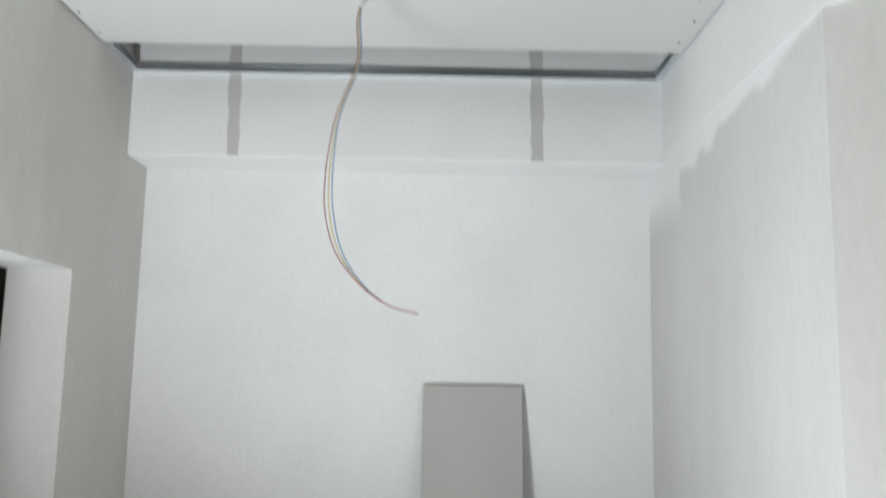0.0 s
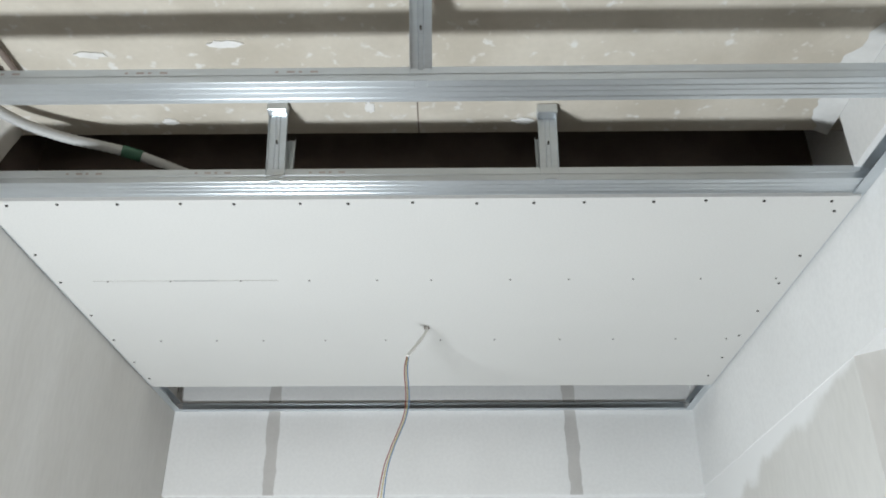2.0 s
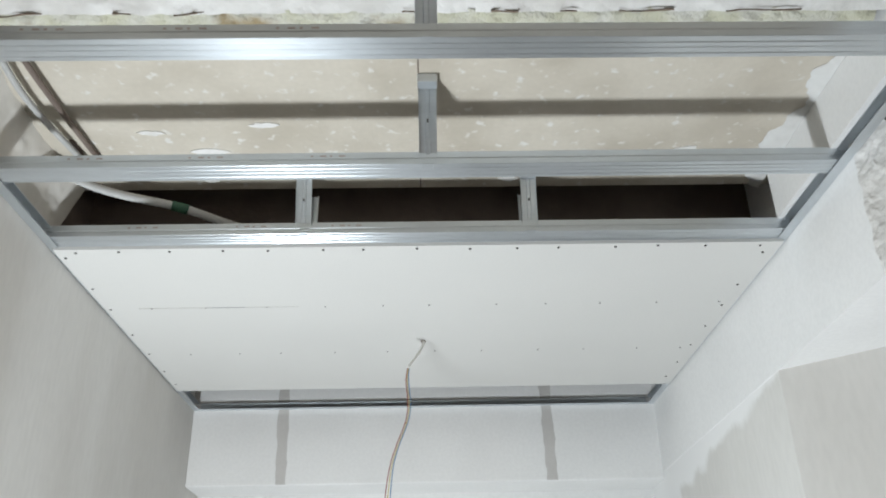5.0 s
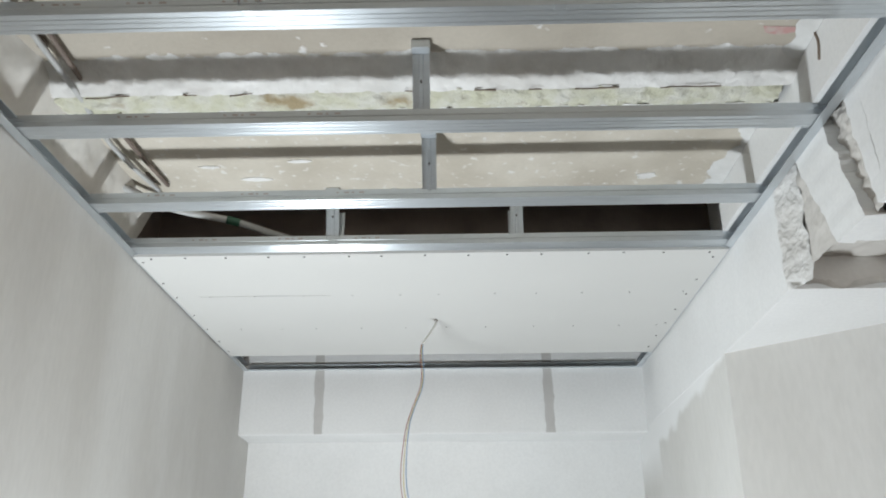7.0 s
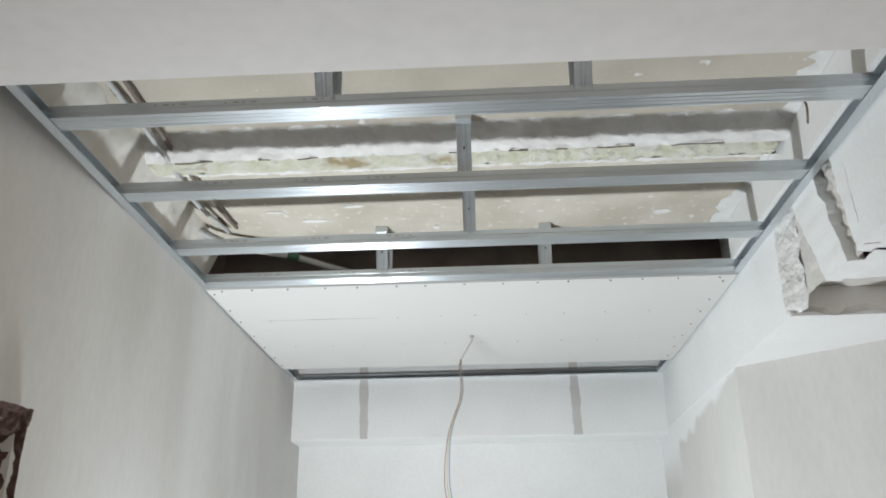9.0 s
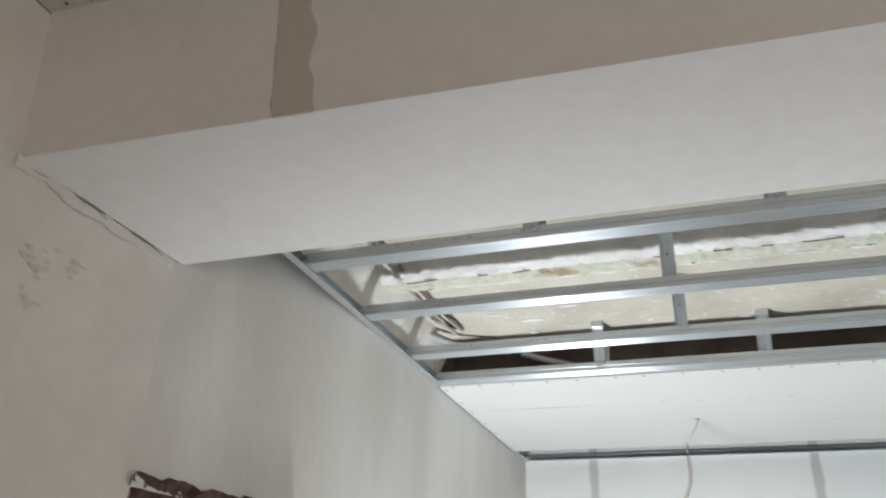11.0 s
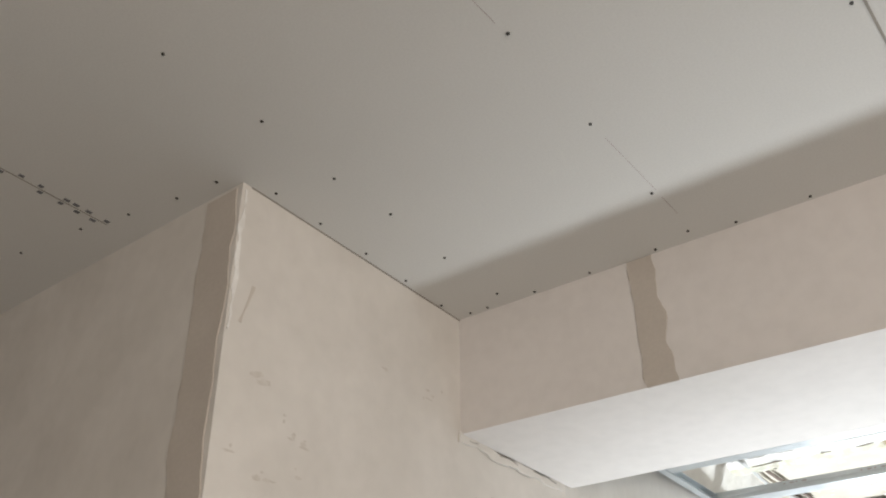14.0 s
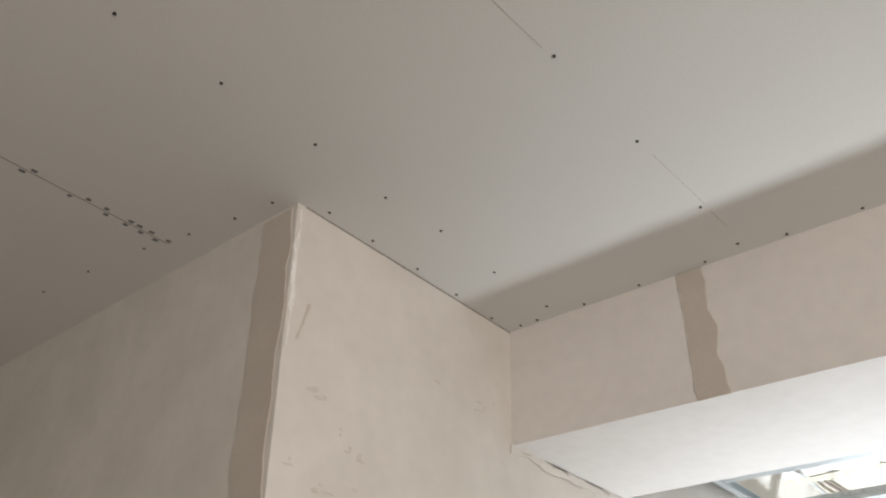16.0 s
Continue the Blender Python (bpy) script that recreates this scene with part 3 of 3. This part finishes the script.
# ---- things on the concrete ----
for cx, cy, rx, ry, sd in ((0.456, -1.715, 0.05, 0.014, 1), (1.255, -1.567, 0.026, 0.013, 2), (0.43, -1.572, 0.018, 0.012, 3), (0.33, -1.80, 0.03, 0.01, 4),
                           (0.40, -2.86, 0.055, 0.03, 5), (1.72, -1.70, 0.03, 0.02, 6), (0.9, -1.62, 0.012, 0.02, 7), (1.55, -2.9, 0.03, 0.02, 8), (0.62, -1.83, 0.04, 0.01, 9)):
    bm = bmesh.new()
    rim = []
    for q in range(22):
        a = 2 * math.pi * q / 22
        r = 1 + 0.45 * noise.fractal(Vector((math.cos(a) * 2 + sd * 3, math.sin(a) * 2, 0)), 1, 2, 4)
        rim.append((cx + rx * r * math.cos(a), cy - 0.018 + ry * r * math.sin(a)))
    bm.free()
    bm = prism(rim, ZS - 0.003, ZS + 0.002)
    tagged(mesh_ob("plaster_dab", bm, M_LIME), "dab of white plaster on the concrete", "plaster dab", "plaster dabs on the concrete")
tagged(mesh_ob("slab_seam", box((1.008, -2.20, ZS - 0.0015), (1.011, -1.541, ZS + 0.01)), M_DARK), "thin dark joint line in the concrete", "joint")

conduit_pts = smooth_path([(0.02, -1.78, 2.862), (0.10, -1.66, 2.85), (0.195, -1.60, 2.84), (0.344, -1.553, 2.825), (0.47, -1.50, 2.80), (0.62, -1.45, 2.77)], 20)
conduit = tagged(mesh_ob("conduit", tube(conduit_pts, 0.0130, 10, 0.14), M_CONDUIT), "grey corrugated conduit with green tape lying in the slot", "conduit")
conduit.location = (0, -0.008, -0.011)
part("second_cable", tube([p + Vector((0.0, 0.012, 0.016)) for p in conduit_pts], 0.004, 6), M_DARK, conduit, "black cable")
part("tape", tube(conduit_pts[57:64], 0.0142, 10), M_GREEN, conduit, "green tape")

chase = tagged(new("wall_chase", None), "old cables and crumbling plaster along the slab edge", "cables")
part("cable", tube(smooth_path([(0.09, -3.1, ZS - 0.012), (0.11, -2.7, ZS - 0.02), (0.12, -2.3, ZS - 0.035), (0.10, -2.0, ZS - 0.03), (0.13, -1.7, ZS - 0.02)], 12), 0.008), M_CONDUIT, chase)
part("cable", tube(smooth_path([(0.14, -3.1, ZS - 0.01), (0.15, -2.7, ZS - 0.015), (0.145, -2.3, ZS - 0.02), (0.15, -2.0, ZS - 0.02), (0.165, -1.72, ZS - 0.012)], 12), 0.007), M_DARK, chase, "black cable")
part("plaster", rough_sheet(lambda u, v: ((0.003 + 0.055 * u * (1 + 0.5 * noise.noise(Vector((v * 11, 0.3, 0)))), -3.15 + 1.60 * v, 2.733 + (ZS - 2.733) * u), (1, 0, -0.2)), 22, 200, 0.006, 12, 17.0), M_CREAM, chase, "uneven beige plaster")
for y, x, sz in ((-2.62, 0.095, 0.012), (-2.47, 0.10, 0.016), (-2.22, 0.10, 0.014), (-1.76, 0.12, 0.014)):
    rim = []
    for q in range(16):
        a = 2 * math.pi * q / 16
        r = sz * (1 + 0.7 * noise.noise(Vector((math.cos(a) * 2 + y * 7, math.sin(a) * 2, 0))))
        rim.append((x + 0.8 * r * math.cos(a), y + 2.2 * r * math.sin(a)))
    part("pit", prism(rim, ZS - 0.006, ZS + 0.002), M_DARK, chase, "dark broken pit")
tagged(mesh_ob("slab_edge_plaster", rough_sheet(lambda u, v: ((1.975 - (0.03 + 0.09 * noise.fractal(Vector((v * 9, 3.1, 0)), 1, 2, 4) + 0.10 * max(0.0, v - 0.72)) * (1 - u), -3.15 + 1.61 * v, ZS - 0.001 - 0.012 * u), (-0.2, 0, -1)), 14, 220, 0.004, 14, 27.0), M_SKIM),
       "pale plaster smeared along the slab edge", "plaster")

# doorway edge
def foam_edge(u):
    """How far the broken edge over the doorway reaches up, along its length."""
    return 0.03 + 0.012 * noise.fractal(Vector((u * 7, 2.0, 0)), 0.9, 2, 4)


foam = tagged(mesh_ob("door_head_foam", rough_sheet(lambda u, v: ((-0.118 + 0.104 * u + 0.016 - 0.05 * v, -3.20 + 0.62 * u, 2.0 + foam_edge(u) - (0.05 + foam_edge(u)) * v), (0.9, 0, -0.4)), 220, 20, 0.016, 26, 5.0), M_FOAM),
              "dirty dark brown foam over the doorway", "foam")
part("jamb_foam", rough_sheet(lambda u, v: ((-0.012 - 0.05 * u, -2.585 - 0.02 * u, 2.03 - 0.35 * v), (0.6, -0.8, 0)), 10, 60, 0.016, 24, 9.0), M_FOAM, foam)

# crack where the beam meets the wall
for a, b, c in (((-0.121, -3.68, ZB - 0.003), (-0.119, -3.65, ZB - 0.010), (-0.118, -3.62, ZB - 0.006)),
                ((-0.117, -3.52, ZB - 0.010), (-0.116, -3.48, ZB - 0.005), (-0.115, -3.44, ZB - 0.012)),
                ((-0.114, -3.36, ZB - 0.006), (-0.113, -3.30, ZB - 0.004), (-0.112, -3.24, ZB - 0.010))):
    tagged(mesh_ob("wall_crack", tube(smooth_path([a, b, c], 6), 0.0013, 5), M_SEAM), "dark crack under the beam", "crack", "cracks under the beam")
strip_on("corner_fillet", M_ROUGH, (-0.123, -3.70, ZB - 0.012), (0.012, 1, 0), (0, 0, 1), (1, 0, 0), 0.50, 0.010, 51.0, 0.014,
         "uneven plaster fillet under the beam", "filler", 0.004)

# ---- near ceiling: joints, print and screws ----
near = tagged(new("ceiling_joint", None), "joint between ceiling boards with grey factory print", "joint")
part("seam", box((1.173, -8.3, ZN - 0.001), (1.178, YB0 + 0.02, ZN + 0.001)), M_SEAM, near)
part("seam", box((-0.557, -8.3, ZN - 0.001), (-0.554, -4.63, ZN + 0.001)), M_SEAM, near)
for y0, ln, side in ((-4.63, 0.018, 1), (-4.655, 0.02, -1), (-4.68, 0.02, 1), (-4.70, 0.018, -1), (-4.715, 0.02, 1), (-4.74, 0.02, 1), (-4.745, 0.016, -1), (-4.80, 0.016, -1),
                     (-4.81, 0.016, 1), (-4.86, 0.016, 1), (-4.90, 0.014, -1), (-5.0, 0.02, 1), (-5.02, 0.02, -1)):
    part("print_mark", box((-0.555 + side * 0.007, y0 - ln * 0.75, ZN - 0.0012), (-0.555 + side * 0.018, y0, ZN + 0.001)), M_PRINT, near)
near_ceiling = bpy.data.objects["ceiling"]
SPOTS = [(0.065, -5.12), (0.07, -4.881), (0.076, -4.635), (0.06, -4.405), (0.072, -4.225), (0.055, -4.0), (0.059, -3.777),
         (0.639, -4.507), (0.63, -4.206), (0.619, -3.924), (0.617, -3.741), (0.645, -4.80), (0.64, -5.1),
         (-0.874, -4.70), (-0.63, -4.66), (-0.468, -4.62), (-0.309, -4.585), (-0.177, -4.565), (-1.1, -4.73),
         (-0.095, -4.45), (-0.099, -4.301), (-0.1, -4.137), (-0.105, -3.976), (-0.111, -3.817), (-0.07, -3.735), (-0.01, -3.732),
         (0.15, -3.725), (0.324, -3.72), (0.515, -3.716), (0.725, -3.708), (0.9, -3.703), (1.097, -3.70), (1.145, -3.715), (1.247, -3.695), (1.195, -3.71),
         (1.156, -4.195), (1.198, -4.0), (1.155, -4.5), (1.20, -4.3), (1.42, -3.69), (1.6, -3.69)]
for x, y in SPOTS:
    screw(x, y, ZN - 0.001, near_ceiling)

# pencil line, cable hole and faint board edge
part("pencil_line", box((0.337, -1.1495, H - 0.0108), (0.453, -1.1475, H - 0.0095)), M_PRINT, board, "blue-grey pencil line")
part("pencil_line", box((0.12, -1.1488, H - 0.0106), (0.62, -1.1480, H - 0.0095)), M_SEAM, board, "faint pencil line")
part("cable_hole", prism([(1.009 + 0.009 * math.cos(a), -0.825 + 0.016 * math.sin(a)) for a in [0.6 * k for k in range(10)]], H - 0.0108, H - 0.009), M_DARK, board, "ragged dark hole")

# scuffs on the old wall: each a spread of small scrapes
M_MARK = material("dark_scrape", (0.50, 0.465, 0.42), 0.9, second=(0.58, 0.55, 0.51), scale=40, amount=0.9, bump=0.2)
for y, z, spread, count, sd in ((-4.38, 2.45, 0.014, 6, 1), (-4.326, 2.24, 0.012, 4, 2), (-4.423, 2.273, 0.01, 3, 3), (-4.221, 2.273, 0.01, 2, 4), (-4.30, 2.39, 0.012, 2, 5), (-4.005, 2.618, 0.012, 2, 6),
                                (-3.826, 2.623, 0.02, 5, 7), (-3.575, 2.366, 0.024, 14, 8), (-3.485, 2.40, 0.016, 9, 9), (-3.72, 2.235, 0.022, 12, 10), (-3.57, 2.288, 0.016, 7, 11), (-4.24, 2.344, 0.02, 6, 12)):
    scuff = tagged(new("wall_scuff", None), "small dark scrapes on the old plaster", "stain", "scraped patches on the wall")
    for q in range(count):
        bm = bmesh.new()
        cy, cz = random.gauss(0, spread), random.gauss(0, spread * 0.55)
        ry, rz = random.uniform(0.003, 0.016), random.uniform(0.002, 0.007)
        rim = []
        for j in range(12):
            a = 2 * math.pi * j / 12
            r = 1 + 0.5 * noise.noise(Vector((math.cos(a) * 1.5 + sd * 5 + q * 3, math.sin(a) * 1.5, 0)))
            rim.append((-0.125 + 0.0008 + 0.0001 * q, y + cy + ry * r * math.cos(a), z + cz + rz * r * math.sin(a)))
        bm.faces.new([bm.verts.new(p) for p in rim])
        part("scrape", bm, M_MARK, scuff)
tagged(mesh_ob("wall_fissure", tube(smooth_path([(1.975, -2.47, 2.895), (1.975, -2.462, 2.87), (1.975, -2.468, 2.84), (1.975, -2.455, 2.80)], 6), 0.004, 6), M_STAIN), "dark crack in the white plaster", "crack")
tagged(mesh_ob("red_mark", prism([(1.85, -2.475), (1.93, -2.47), (1.935, -2.45), (1.90, -2.44), (1.86, -2.45)], ZS - 0.0012, ZS + 0.001), M_REDMARK), "faded red paint mark on the concrete", "paint mark")

# dark gap along the wall and faint pencil lines on the near ceiling
part("gap", box((-0.1252, -4.50, ZN - 0.0025), (-0.1215, -3.715, ZN + 0.001)), M_SEAM, near, "dark gap along the wall")
for x, y0, y1 in ((0.632, -4.15, -3.93), (0.634, -4.72, -4.54), (0.630, -3.90, -3.82)):
    part("pencil_line", box((x, y0, ZN - 0.0007), (x + 0.001, y1, ZN + 0.001)), M_PRINT_FAINT, near, "faint pencil line")
